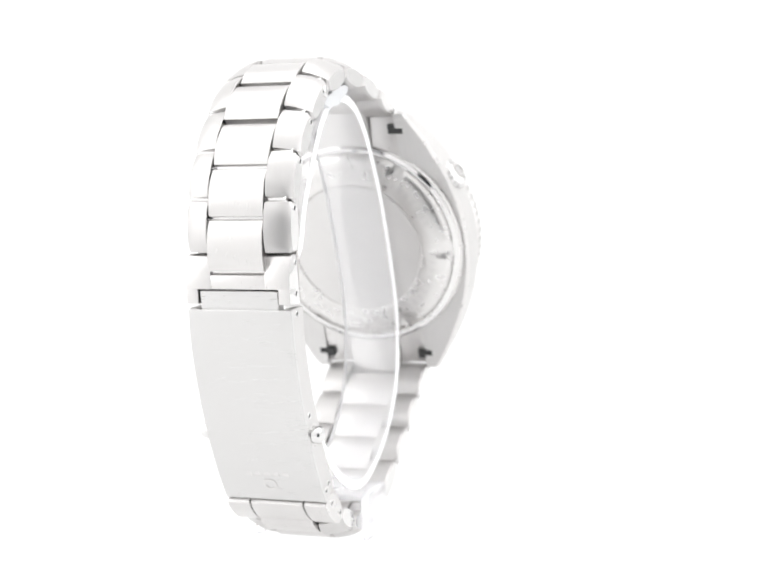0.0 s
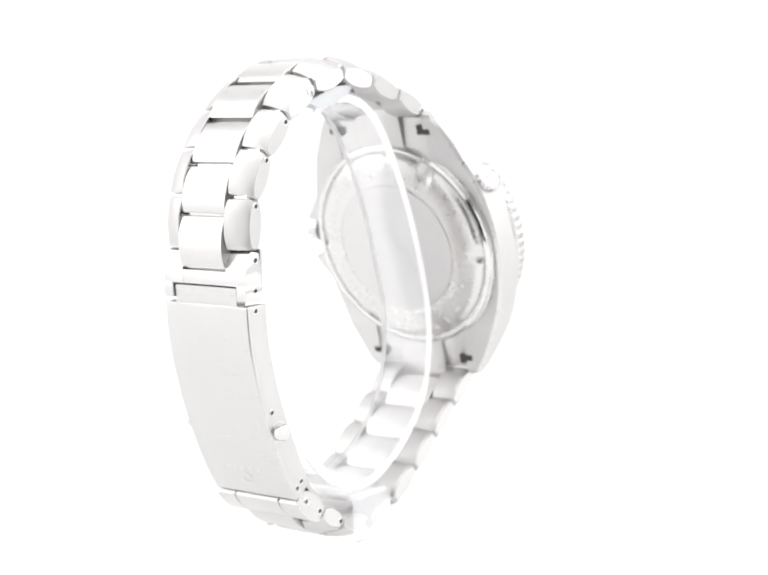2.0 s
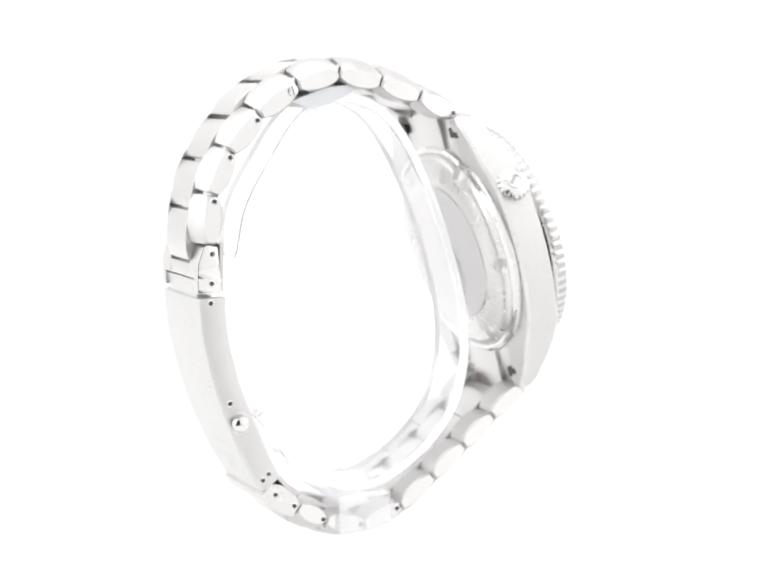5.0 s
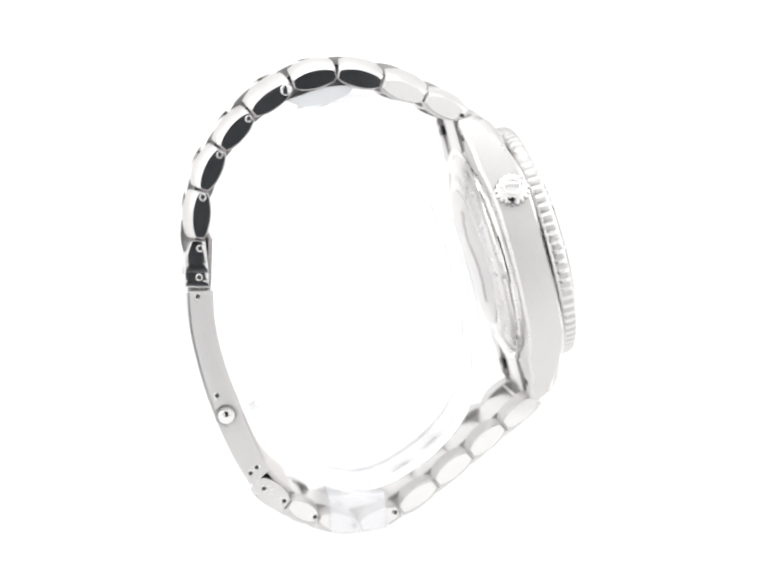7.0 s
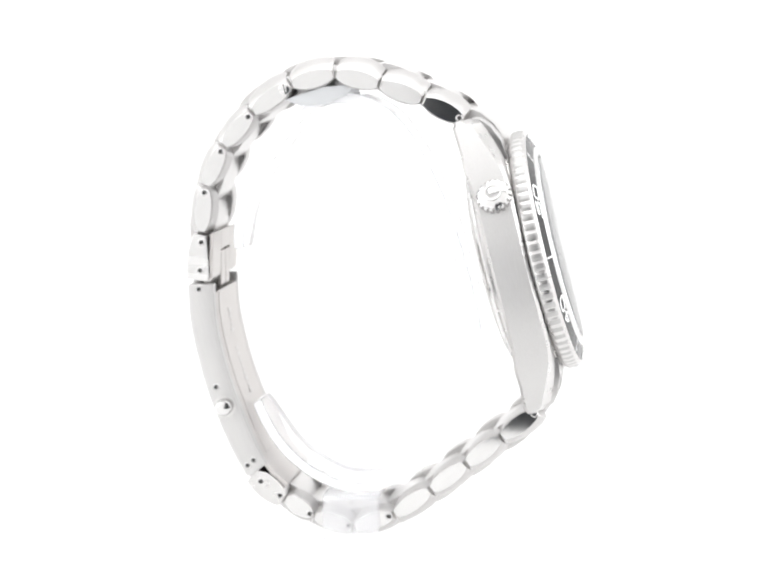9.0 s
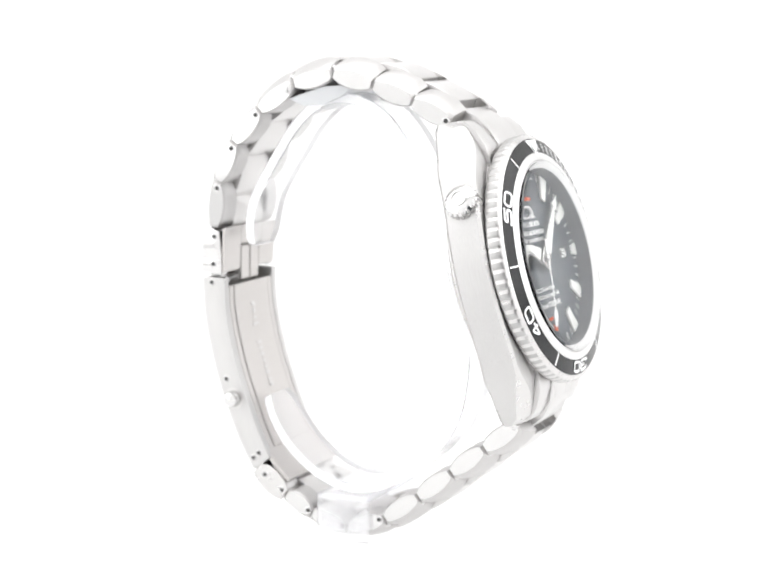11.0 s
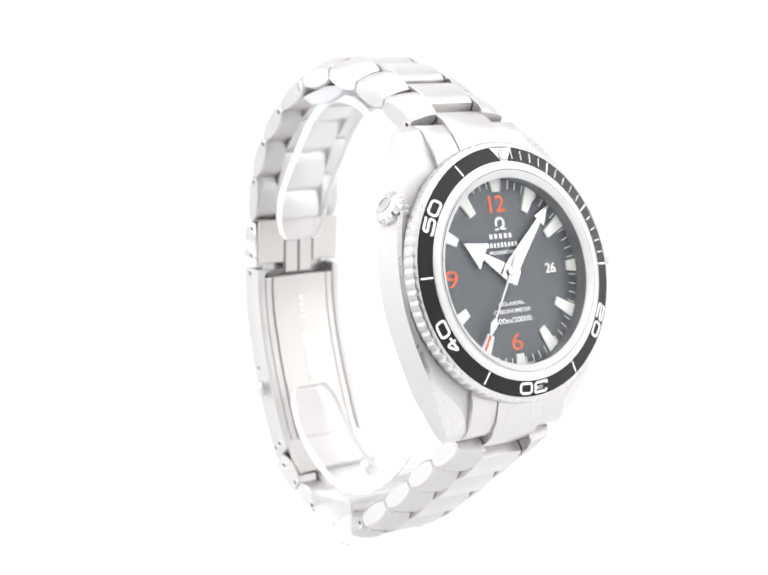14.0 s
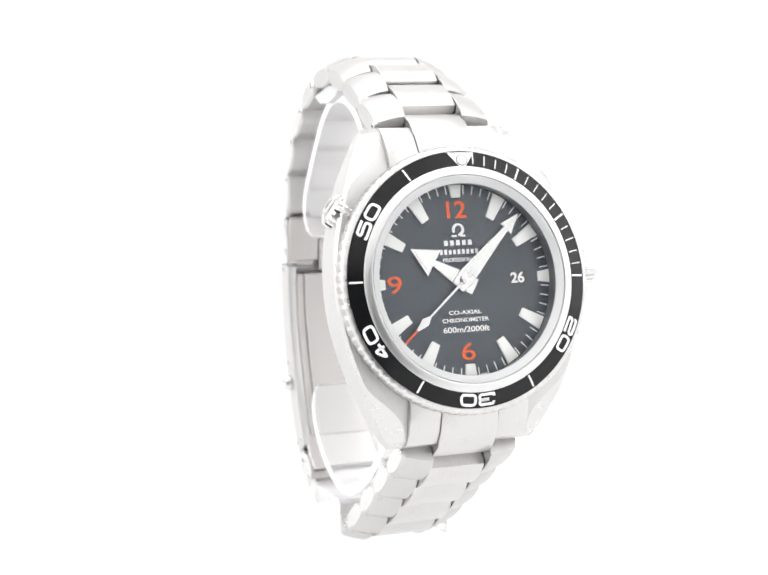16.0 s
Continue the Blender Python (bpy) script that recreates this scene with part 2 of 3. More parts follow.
def case():
    bm = bmesh.new()
    lathe(bm, [(0.2, -3.6), (19.6, -3.6), (20.0, -3.9), (20.0, -10.4), (19.5, -10.9), (0.2, -10.9)], 128)
    body = part("case", bm, [SATIN], watch, "brushed steel case")
    # flanks with their lugs
    for s in (-1, 1):
        bm = bmesh.new()
        rows = []
        n = 48
        for i in range(n + 1):
            y = -25.3 + 50.6 * i / n
            a = abs(y)
            xo = 20.9 - 0.0134 * a * a
            fall = max(0.0, (a - 11.0) / 14.3)
            zt = -3.7 - 3.5 * fall ** 2.0
            zb = -9.9 - 0.9 * min(1, max(0, (a - 9) / 8)) ** 2 - 0.6 * max(0, (a - 20) / 5)
            if a > 24.3:
                k = (a - 24.3) / 1.0
                zt -= 1.2 * k * k
                zb += 0.5 * k * k
            # the bevel is broad at the lug's tip and runs out to a thin line along the flank
            tip = max(0.0, min(1.0, (a - 15.0) / 8.5))
            tip = tip * tip * (3 - 2 * tip)
            ch = 0.5 + (xo - 10.6 - 0.5) * tip
            cz = 0.5 + 0.95 * tip
            xi = 10.15
            rows.append([(xi, zt), (xo - ch, zt), (xo, zt - cz), (xo + 0.05, (zt + zb) / 2), (xo - 0.05, zb + 0.5), (xo - 0.55, zb), (xi, zb)])
        rings = []
        for i, row in enumerate(rows):
            y = -25.3 + 50.6 * i / n
            rings.append([bm.verts.new((s * x, y, z)) for x, z in row])
        m = len(rings[0])
        for a, b in zip(rings, rings[1:]):
            for k in range(m):
                f = bm.faces.new((a[k], a[(k + 1) % m], b[(k + 1) % m], b[k]))
                f.material_index = 1 if k == 1 else 2 if k == 4 else 0
        bm.faces.new(rings[0][::-1])
        bm.faces.new(rings[-1])
        part("lug", bm, [BRUSHED_CASE, SATIN, SATIN], body, "brushed flank and lugs with polished chamfer", 20)
    # case back
    bm = bmesh.new()
    lathe(bm, [(19.7, -10.3), (19.6, -11.0), (19.1, -11.35), (18.5, -11.15), (18.3, -10.85)], 128)
    part("back_ring", bm, POLISHED, body, "polished ring round the case back")
    bm = bmesh.new()
    notch = lambda i, k, r: r - (0.9 if k in (1, 2) and (i % 32) < 4 else 0)
    lathe(bm, [(18.3, -10.9), (17.8, -11.6), (16.9, -12.0), (13.6, -12.6), (12.8, -12.66), (12.6, -12.55), (0.2, -12.55)], 192, notch)
    back = part("case_back", bm, SATIN, body, "screwed steel case back")
    bm = bmesh.new()
    lathe(bm, [(12.5, -12.5), (12.4, -12.7), (12.0, -12.75), (0.05, -12.75)], 96)
    part("medallion", bm, ENGRAVED, back, "engraved medallion")
    # low relief on the medallion: a plain curved emblem of small rounded lobes
    bm = bmesh.new()
    r = random.Random(4)
    for i in range(34):
        u = i / 33
        x, y, w = 2.6 * math.sin(u * 6.0) * (1 - 0.3 * u), 8.0 - 15.6 * u, 0.9 + 1.5 * math.sin(0.4 + u * 2.3) * r.uniform(0.6, 1.0)
        x += r.uniform(-0.8, 0.8)
        for q, h in ((1.0, -12.8), (0.72, -12.9), (0.4, -12.95)):
            prism(bm, [(x + q * w * math.cos(k * 0.5236), y + q * w * 0.7 * math.sin(k * 0.5236)) for k in range(12)], h - 0.03 * r.random(), -12.7)
    part("emblem", bm, ENGRAVED, back, "worn relief emblem")
    # unreadable lettering round the ring as shallow bars that follow its slope
    bm = bmesh.new()
    for i in range(60):
        if i % 15 in (12, 13, 14):
            continue
        a = 2 * math.pi * i / 60 + 0.1
        w = 0.28 + 0.18 * r.random()
        c, q = math.cos(a), math.sin(a)
        slope = lambda x, y, z: (x, y, -12.6 + (math.hypot(x, y) - 13.6) * 0.6 / 3.3 + z)
        prism(bm, [(15.5 * c - p * q, 15.5 * q + p * c) for p in (-w, w)] + [(14.3 * c - p * q, 14.3 * q + p * c) for p in (w, -w)], 0.1, -0.03, slope)
    part("ring_engraving", bm, ENGRAVED, back, "unreadable engraved lettering")["kind"] = "stuff"
    # crown with guards at 3, valve at 10
    for nm, ang, z, rad, r0, r1 in (("crown", 2.4, -6.4, 2.9, 20.6, 25.1), ("helium_valve", 146.7, -6.6, 2.95, 18.6, 23.7)):
        bm = bmesh.new()
        seg = 144
        tooth = lambda i, k, q: q - (0.28 if k in (2, 3) and (i % 8) < 3 else 0)
        lathe(bm, [(rad * 0.6, 0), (rad * 0.62, r1 - r0 - 3.2), (rad, r1 - r0 - 3.0), (rad, r1 - r0 - 0.9), (rad * 0.86, r1 - r0 - 0.45),
                   (rad * 0.62, r1 - r0 - 0.12), (rad * 0.3, r1 - r0), (0.05, r1 - r0)], seg, tooth)
        c, s = math.cos(radians(ang)), math.sin(radians(ang))
        m = Matrix(((0, -s, c, r0 * c * MM), (0, c, s, r0 * s * MM), (-1, 0, 0, z * MM), (0, 0, 0, 1)))
        cr = part(nm, bm, POLISHED, body, "polished fluted " + ("crown" if ang < 90 else "valve"), 28, m)
        bm = bmesh.new()
        lathe(bm, [(1.5, r1 - r0 - 0.05), (1.5, r1 - r0 + 0.12), (1.15, r1 - r0 + 0.12), (1.15, r1 - r0 - 0.05)], 32)
        part("engraving", bm, SATIN, cr)
    bm = bmesh.new()
    for s in (-1, 1):
        prism(bm, [(19.5, s * 3.4), (23.0, s * 3.6), (23.2, s * 4.4), (20.0, s * 8.6), (18.0, s * 8.6)][::s], -9.4, -4.4)
    bevel(bm, 0.5, 2)
    part("crown_guard", bm, BRUSHED, body)


case()


# centre lines of the wide square numerals
DIGITS = {"0": [[(-1, -1), (1, -1), (1, 1), (-1, 1)]],
          "2": [[(-1, 0.45), (-1, 1), (1, 1), (1, 0.05), (-1, -0.05), (-1, -1), (1.1, -1)]],
          "3": [[(-1, 0.5), (-1, 1), (0.95, 1), (0.95, 0.04), (-0.35, 0.04)], [(-0.35, -0.02), (1, -0.02), (1, -1), (-1, -1), (-1, -0.5)]],
          "4": [[(0.45, -1.15), (0.45, 1), (-1, -0.45), (1.1, -0.45)]],
          "5": [[(1, 1), (-0.85, 1), (-0.9, 0.15), (1, 0.15), (1, -1), (-1, -1), (-1, -0.6)]]}


def ribbon(bm, line, half, closed, radius):
    """A raised stroke along a line with rounded corners, bent to the ring's radius."""
    pts = [Vector(p) for p in line]
    n, path = len(pts), []
    for i, p in enumerate(pts):
        if not closed and i in (0, n - 1):
            path.append(p)
            continue
        a, b = pts[i - 1] - p, pts[(i + 1) % n] - p
        r = min(0.62, a.length * 0.48, b.length * 0.48)
        p0, p1 = p + a.normalized() * r, p + b.normalized() * r
        for k in range(5):
            u = k / 4
            path.append(p0 * (1 - u) ** 2 + p * 2 * u * (1 - u) + p1 * u * u)
    n, rows = len(path), []
    for i, p in enumerate(path):
        before = path[i - 1] if closed or i else p
        after = path[(i + 1) % n] if closed or i < n - 1 else p
        d = (after - before).normalized()
        side = Vector((-d.y, d.x)) * half
        row = []
        for q, z in ((p + side, -0.02), (p + side, 0.035), (p - side, 0.035), (p - side, -0.02)):
            row.append(bm.verts.new((q.x, q.y - q.x * q.x / (2 * radius), z)))
        rows.append(row)
    for i in range(n if closed else n - 1):
        a, b = rows[i], rows[(i + 1) % n]
        for k in range(4):
            bm.faces.new((a[k], a[(k + 1) % 4], b[(k + 1) % 4], b[k]))
    if not closed:
        bm.faces.new(rows[0])
        bm.faces.new(rows[-1][::-1])


def bezel():
    bm = bmesh.new()
    teeth, step = 78, 8
    prof = [(19.3, -3.6), (20.5, -3.5), (20.75, -3.25), (21.0, -2.95), (21.05, -2.5), (21.05, -1.6), (20.9, -1.1), (20.55, -0.8), (20.1, -0.62), (19.9, -0.75), (19.9, -1.4)]
    cut = (0, 0, 0.04, 0.14, 0.18, 0.18, 0.14, 0.05, 0, 0, 0)
    shape = (0, 0, 0, 0, 0.3, 0.95, 0.95, 0.3)
    lathe(bm, prof, teeth * step, lambda i, k, r: r - cut[k] * shape[i % step])
    for f in bm.faces:
        c = f.calc_center_median()
        k = (math.atan2(c.y, c.x) / (2 * math.pi) * teeth % 1) * step
        if k < 4.5 and -2.9 < c.z < -1.0 and c.xy.length > 20.5:
            f.material_index = 1
    ring = part("bezel", bm, [SATIN, PAD], watch, "notched polished steel bezel", 40)
    # sloping insert
    bm = bmesh.new()
    lathe(bm, [(20.02, -1.4), (20.02, -0.62), (17.66, 0.07), (17.55, -0.05), (17.5, -1.0)], 160)
    ins = part("insert", bm, INSERT, ring, "glossy black bezel insert", 20)
    slope = math.degrees(math.atan2(1.04, 3.57))

    def at(angle, r):
        """On the slope at the clock angle, tops outwards."""
        z = -0.62 + (20.02 - r) * 1.04 / 3.57 + 0.02
        angle += 1.3
        a = radians(angle)
        return shift(r * math.sin(a), r * math.cos(a), z) @ pose(0, 0, 0, 0, 0, -angle) @ pose(0, 0, 0, -slope, 0, 0)

    for k, words in enumerate(("20", "30", "40", "50")):
        bm = bmesh.new()
        for side, digit in zip((-1.36, 1.36), words):
            for line in DIGITS[digit]:
                ribbon(bm, [(side * 1.14 + 1.2 * x, 0.8 * y) for x, y in line], 0.22, digit == "0", 18.75)
        part("numeral", bm, SILVER, ins, "", 32, at(120 + 60 * k, 18.78))
    for minute in range(1, 60):
        if minute % 10 == 0 and minute > 15:
            continue
        if minute > 15 and minute % 5:
            continue
        w = 0.30 if minute % 5 == 0 else 0.16
        r0, r1 = (17.75, 19.85) if minute % 5 == 0 else (18.0, 19.65)
        bm = box(bmesh.new(), -w / 2, w / 2, r0 - 18.2, r1 - 18.2, -0.02, 0.035)
        part("minute_mark", bm, SILVER, ins, "", 32, at(minute * 6, 18.2))
    bm = prism(bmesh.new(), [(0, -1.4), (2.3, 1.68), (-2.3, 1.68)], -0.02, 0.06)
    tri = part("triangle", bm, SILVER, ins, "silver triangle", 32, at(0, 18.2))
    bm = lathe(bmesh.new(), [(0.78, 0.05), (0.78, 0.16), (0.55, 0.22), (0.05, 0.24)], 32)
    ringm = lathe(bmesh.new(), [(0.95, 0.05), (0.95, 0.11), (0.76, 0.11), (0.76, 0.05)], 32)
    part("dot_ring", ringm, GREYWALL, tri, "", 32, shift(0, 0.35, 0))
    part("lume_dot", bm, LUME, tri, "", 32, shift(0, 0.35, 0))
    # inner rim and crystal
    bm = bmesh.new()
    lathe(bm, [(17.6, -0.9), (17.6, 0.08), (17.5, 0.16), (16.55, 0.46), (16.4, 0.5), (16.25, 0.44), (16.2, -0.4)], 160)
    part("crystal_ring", bm, RIM, ring, "satin silver ring round the crystal", 25)
    bm = lathe(bmesh.new(), [(16.2, -0.3), (16.15, 0.36), (16.0, 0.4), (14.98, -0.15), (14.9, -0.3), (15.0, -0.4)], 160)
    part("rehaut", bm, FROSTED, watch, "frosted silver inner rim round the dial", 15)
    bm = lathe(bmesh.new(), [(14.97, -0.32), (15.12, -3.45), (15.5, -3.5)], 160)
    part("dial_wall", bm, GREYWALL, watch, "polished wall under the rim")
    bm = bmesh.new()
    top = [(16.05, 0.44), (16.05, 0.62)] + [(16.05 * math.cos(a * math.pi / 16), 0.62 + 0.34 * math.sin(a * math.pi / 16)) for a in range(1, 8)] + [(0.05, 0.96)]
    lathe(bm, [(0.05, 0.5), (8, 0.48), (15.95, 0.43)] + top, 128)
    c = part("crystal", bm, CRYSTAL, watch, "clear domed crystal", 30)
    c.visible_shadow = False


bezel()


def dial():
    zd = -2.97
    bm = lathe(bmesh.new(), [(0.05, zd - 0.3), (15.3, zd - 0.3), (15.3, zd), (0.05, zd)], 128)
    face = part("dial", bm, DIAL, watch, "black dial with white and orange markings")
    top = zd + 0.01
    for h in range(12):
        if h % 3 == 0:
            r0, r1, w0, w1 = 13.0, 14.95, 0.75, 1.05
        else:
            r0, r1, w0, w1 = 10.9, 14.9, 0.72, 1.12
        out = [(-w0, r0), (w0, r0), (w1, r1), (-w1, r1)]
        bm = bevel(prism(bmesh.new(), out, top, top + 0.38), 0.08, 2)
        part("hour_marker", bm, LUME, face, "", 32, pose(0, 0, 0, 0, 0, -30 * h))
    for minute in range(60):
        if minute % 5 == 0:
            continue
        bm = box(bmesh.new(), -0.09, 0.09, 13.6, 14.95, top - 0.02, top + 0.03)
        part("minute_mark", bm, PRINT, face, "", 32, pose(0, 0, 0, 0, 0, -6 * minute))
    zt = top + 0.03
    for words, x, y in (("12", 0.0, 11.15), ("6", 0.0, -11.05), ("9", -11.35, -0.1)):
        lettering("numeral", words, 2.7, ORANGE, face, shift(x, y, zt), 1.12 if words == "12" else 1.42, 0.014 if words == "12" else 0.0, 0.05)
    # maker's mark as a plain horseshoe, maker's names as bars
    bm = bmesh.new()
    pts = []
    for i in range(25):
        a = radians(-60 + 300 * i / 24)
        pts.append((math.cos(a), math.sin(a)))
    inner = [(0.58 * x, 0.68 * y) for x, y in pts]
    ring_ = [(x * 1.02, y * 1.0) for x, y in pts]
    lo = [[bm.verts.new((x, y, z)) for x, y in q] for q in (ring_, inner) for z in (0, 0.15)]
    for i in range(24):
        o0, o1, i0, i1 = lo
        for q in ((o0[i], o0[i + 1], o1[i + 1], o1[i]), (i0[i], i1[i], i1[i + 1], i0[i + 1]), (o1[i], o1[i + 1], i1[i + 1], i1[i]), (o0[i], i0[i], i0[i + 1], o0[i + 1])):
            bm.faces.new(q)
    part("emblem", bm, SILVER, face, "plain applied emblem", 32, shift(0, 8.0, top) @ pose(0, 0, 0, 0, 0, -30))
    bm = bmesh.new()
    for s in (-1, 1):
        box(bm, min(s * 0.35, s * 1.15), max(s * 0.35, s * 1.15), -1.12, -0.82, 0, 0.15)
    part("emblem_foot", bm, SILVER, face, "", 32, shift(0, 8.0, top))
    r = random.Random(2)
    for y, w, n, h in ((5.95, 2.55, 5, 0.8), (4.55, 3.4, 9, 0.78)):
        bm = bmesh.new()
        for k in range(n):
            x0 = -w + 2 * w * k / n
            x1 = x0 + 2 * w / n * 0.62
            box(bm, x0, x1, -h / 2, h / 2 * (0.75 + 0.25 * r.random() if n > 5 else 1), 0, 0.04)
        part("name_bar", bm, PRINT, face, "plain white bars", 32, shift(0, y, top))
    for words, y, h, wide in (("PROFESSIONAL", 3.3, 0.62, 1.05), ("CO-AXIAL", -4.95, 0.66, 1.35), ("CHRONOMETER", -6.15, 0.66, 1.2), ("600m/2000ft", -7.6, 0.92, 1.26)):
        lettering("lettering", words, h, PRINT, face, shift(0, y, zt), wide, 0.02, 0.02)
    for x in (-2.1, 2.3):
        bm = bmesh.new()
        for k in range(5):
            box(bm, -0.55 + k * 0.24, -0.4 + k * 0.24, -0.13, 0.13, 0, 0.03)
        part("small_print", bm, PRINT, face, "", 32, shift(x, -14.65, top) @ pose(0, 0, 0, 0, 0, math.degrees(math.atan2(x, 14.65))))
    # date window
    bm = box(bmesh.new(), -1.6, 1.6, -1.05, 1.05, -0.02, 0.03)
    win = part("date_window", bm, DARK, face, "black date window", 32, shift(9.55, 0, top))
    lettering("numeral", "26", 1.75, PRINT, win, shift(0, 0, 0.05), 1.05, 0.03, 0.02)
    return face


dial()


def hand(name, outline, z, thick, mat, label, bev=0.08):
    bm = bevel(prism(bmesh.new(), outline, z, z + thick), bev, 1)
    return part(name, bm, mat, watch, label)


def pointers():
    hour = hand("hour_arm", [(-1.35, -2.3), (1.35, -2.3), (1.3, 0.6), (0.55, 5.5), (2.45, 5.45), (0, 10.1), (-2.45, 5.45), (-0.55, 5.5), (-1.4, 0.6)], -3.0, 0.16, POLISHED, "broad arrow hour pointer")
    bm = bevel(prism(bmesh.new(), [(1.0, 1.6), (0.36, 5.45), (0.4, 5.8), (1.9, 5.75), (0, 9.4), (-1.9, 5.75), (-0.4, 5.8), (-0.36, 5.45), (-1.0, 1.6)], -2.85, -2.77), 0.04, 1)
    part("lume_fill", bm, LUME, hour)
    minute = hand("minute_arm", [(-1.1, -1.6), (1.1, -1.6), (1.45, 0.6), (0.5, 11.0), (1.3, 11.0), (0, 14.6), (-1.3, 11.0), (-0.5, 11.0), (-1.45, 0.6)], -2.7, 0.16, POLISHED, "long arrow minute pointer")
    bm = bevel(prism(bmesh.new(), [(1.05, 1.6), (0.34, 10.9), (0.36, 11.25), (0.98, 11.25), (0, 14.0), (-0.98, 11.25), (-0.36, 11.25), (-0.34, 10.9), (-1.05, 1.6)], -2.55, -2.48), 0.04, 1)
    part("lume_fill", bm, LUME, minute)
    second = hand("second_arm", [(-0.3, -3.2), (0.3, -3.2), (0.2, 0), (0.15, 8.3), (0.72, 9.5), (0.16, 11.5), (-0.16, 11.5), (-0.72, 9.5), (-0.15, 8.3), (-0.2, 0)], -2.4, 0.12, PRINT, "white sweep second pointer with orange tip", 0.04)
    bm = bevel(prism(bmesh.new(), [(-0.17, 11.4), (0.17, 11.4), (0.15, 14.9), (-0.15, 14.9)], -2.4, -2.27), 0.03, 1)
    part("tip", bm, ORANGE, second, "orange tip")
    bm = lathe(bmesh.new(), [(0.7, -2.42), (0.7, -2.2), (0.52, -2.1), (0.05, -2.08)], 32)
    part("cap", bm, POLISHED, second)
    return hour, minute, second


hour_arm, minute_arm, second_arm = pointers()

# ---- the bracelet ----
UPPER = [(25.3, -9.5), (30.2, -15.35), (34.6, -21.8), (38.2, -28.8), (38.4, -36.6), (35.5, -44.4), (31.2, -50.9), (25.3, -55.9), (17.6, -58.7), (9.7, -61.3)]
LOWER = [(-25.6, -9.4), (-28.7, -16.7), (-31.9, -23.7), (-35.1, -30.9), (-38.0, -38.3), (-38.6, -45.9), (-35.2, -52.4), (-31.0, -56.6), (-25.4, -61.0)]


def width(y, z):
    """Half of the bracelet's width: it narrows towards the clasp."""
    return 10.0 - 0.8 * min(1, max(0, (-z - 9.5) / 45))


def link_mesh(length, top, low, x0, x1, face=0.0, ends=0.72, skew=0.0):
    """A rounded link: a lens-shaped outline across its length, made solid along x; face: the height of the flat side face at x1."""
    n = 12
    half = length / 2 - 0.05
    bm = bmesh.new()

    def ring(x, trim, up, dn, lens=False, lean=0.0):
        out = []
        for side, h in ((1, up), (-1, -dn)):
            for i in range(n + 1):
                q = side * (-1 + 2 * i / n)
                e = ends if side > 0 else ends - 0.34
                k = 0.42 + 0.58 * (1 - q * q) ** 0.75 if lens else e + (1 - e) * (1 - abs(q) ** 2.6)
                out.append((q * (half - trim), h * k))
        return [bm.verts.new((x + lean * y, y, z)) for y, z in out]

    d = 1 if x1 > x0 else -1
    rings = [ring(x0, 0.1, top - 0.12, low - 0.1), ring(x0 + d * 0.12, 0, top, low)]
    if face:
        # the top slopes down to the outer edge
        wide, drop = abs(x1 - x0) - 0.4, top - face - 0.28
        for u in (0.35, 0.65, 1.0):
            rings.append(ring(x0 + d * (0.12 + (wide - 0.12) * u), 0, top - drop * u ** 1.5, low - 0.12 * u, False, skew * u))
        rings.append(ring(x1, 0.34, face, min(face, low - 0.3), True, skew))
    else:
        rings += [ring(x1 - d * 0.12, 0, top, low), ring(x1, 0.1, top - 0.12, low - 0.1)]
    m = len(rings[0])
    for a, b in zip(rings, rings[1:]):
        for k in range(m):
            f = bm.faces.new((a[k], a[(k + 1) % m], b[(k + 1) % m], b[k]))
            f.material_index = 0
    for r in (rings[0][::-1], rings[-1]):
        bm.faces.new(r).material_index = 1
    return bm


def along(chain, u):
    i = min(int(u), len(chain) - 2)
    (y0, z0), (y1, z1) = chain[i], chain[i + 1]
    return y0 + (y1 - y0) * (u - i), z0 + (z1 - z0) * (u - i)


def seat_link(a, b):
    """The pose of a link from hinge a to hinge b, its top away from the wrist."""
    d = Vector((0, b[0] - a[0], b[1] - a[1]))
    n = Vector((1, 0, 0)).cross(d).normalized()
    mid = Vector((0, (a[0] + b[0]) / 2, (a[1] + b[1]) / 2))
    if n.dot(mid - Vector((0, 0, -36))) < 0:
        n = -n
    t = n.cross(Vector((1, 0, 0))) * 1.0
    m = Matrix.Identity(4)
    for r in range(3):
        m[r][0], m[r][1], m[r][2], m[r][3] = (1, 0, 0)[r], t[r], n[r], mid[r] * MM
    return m, d.length, 1 if t.dot(d) > 0 else -1


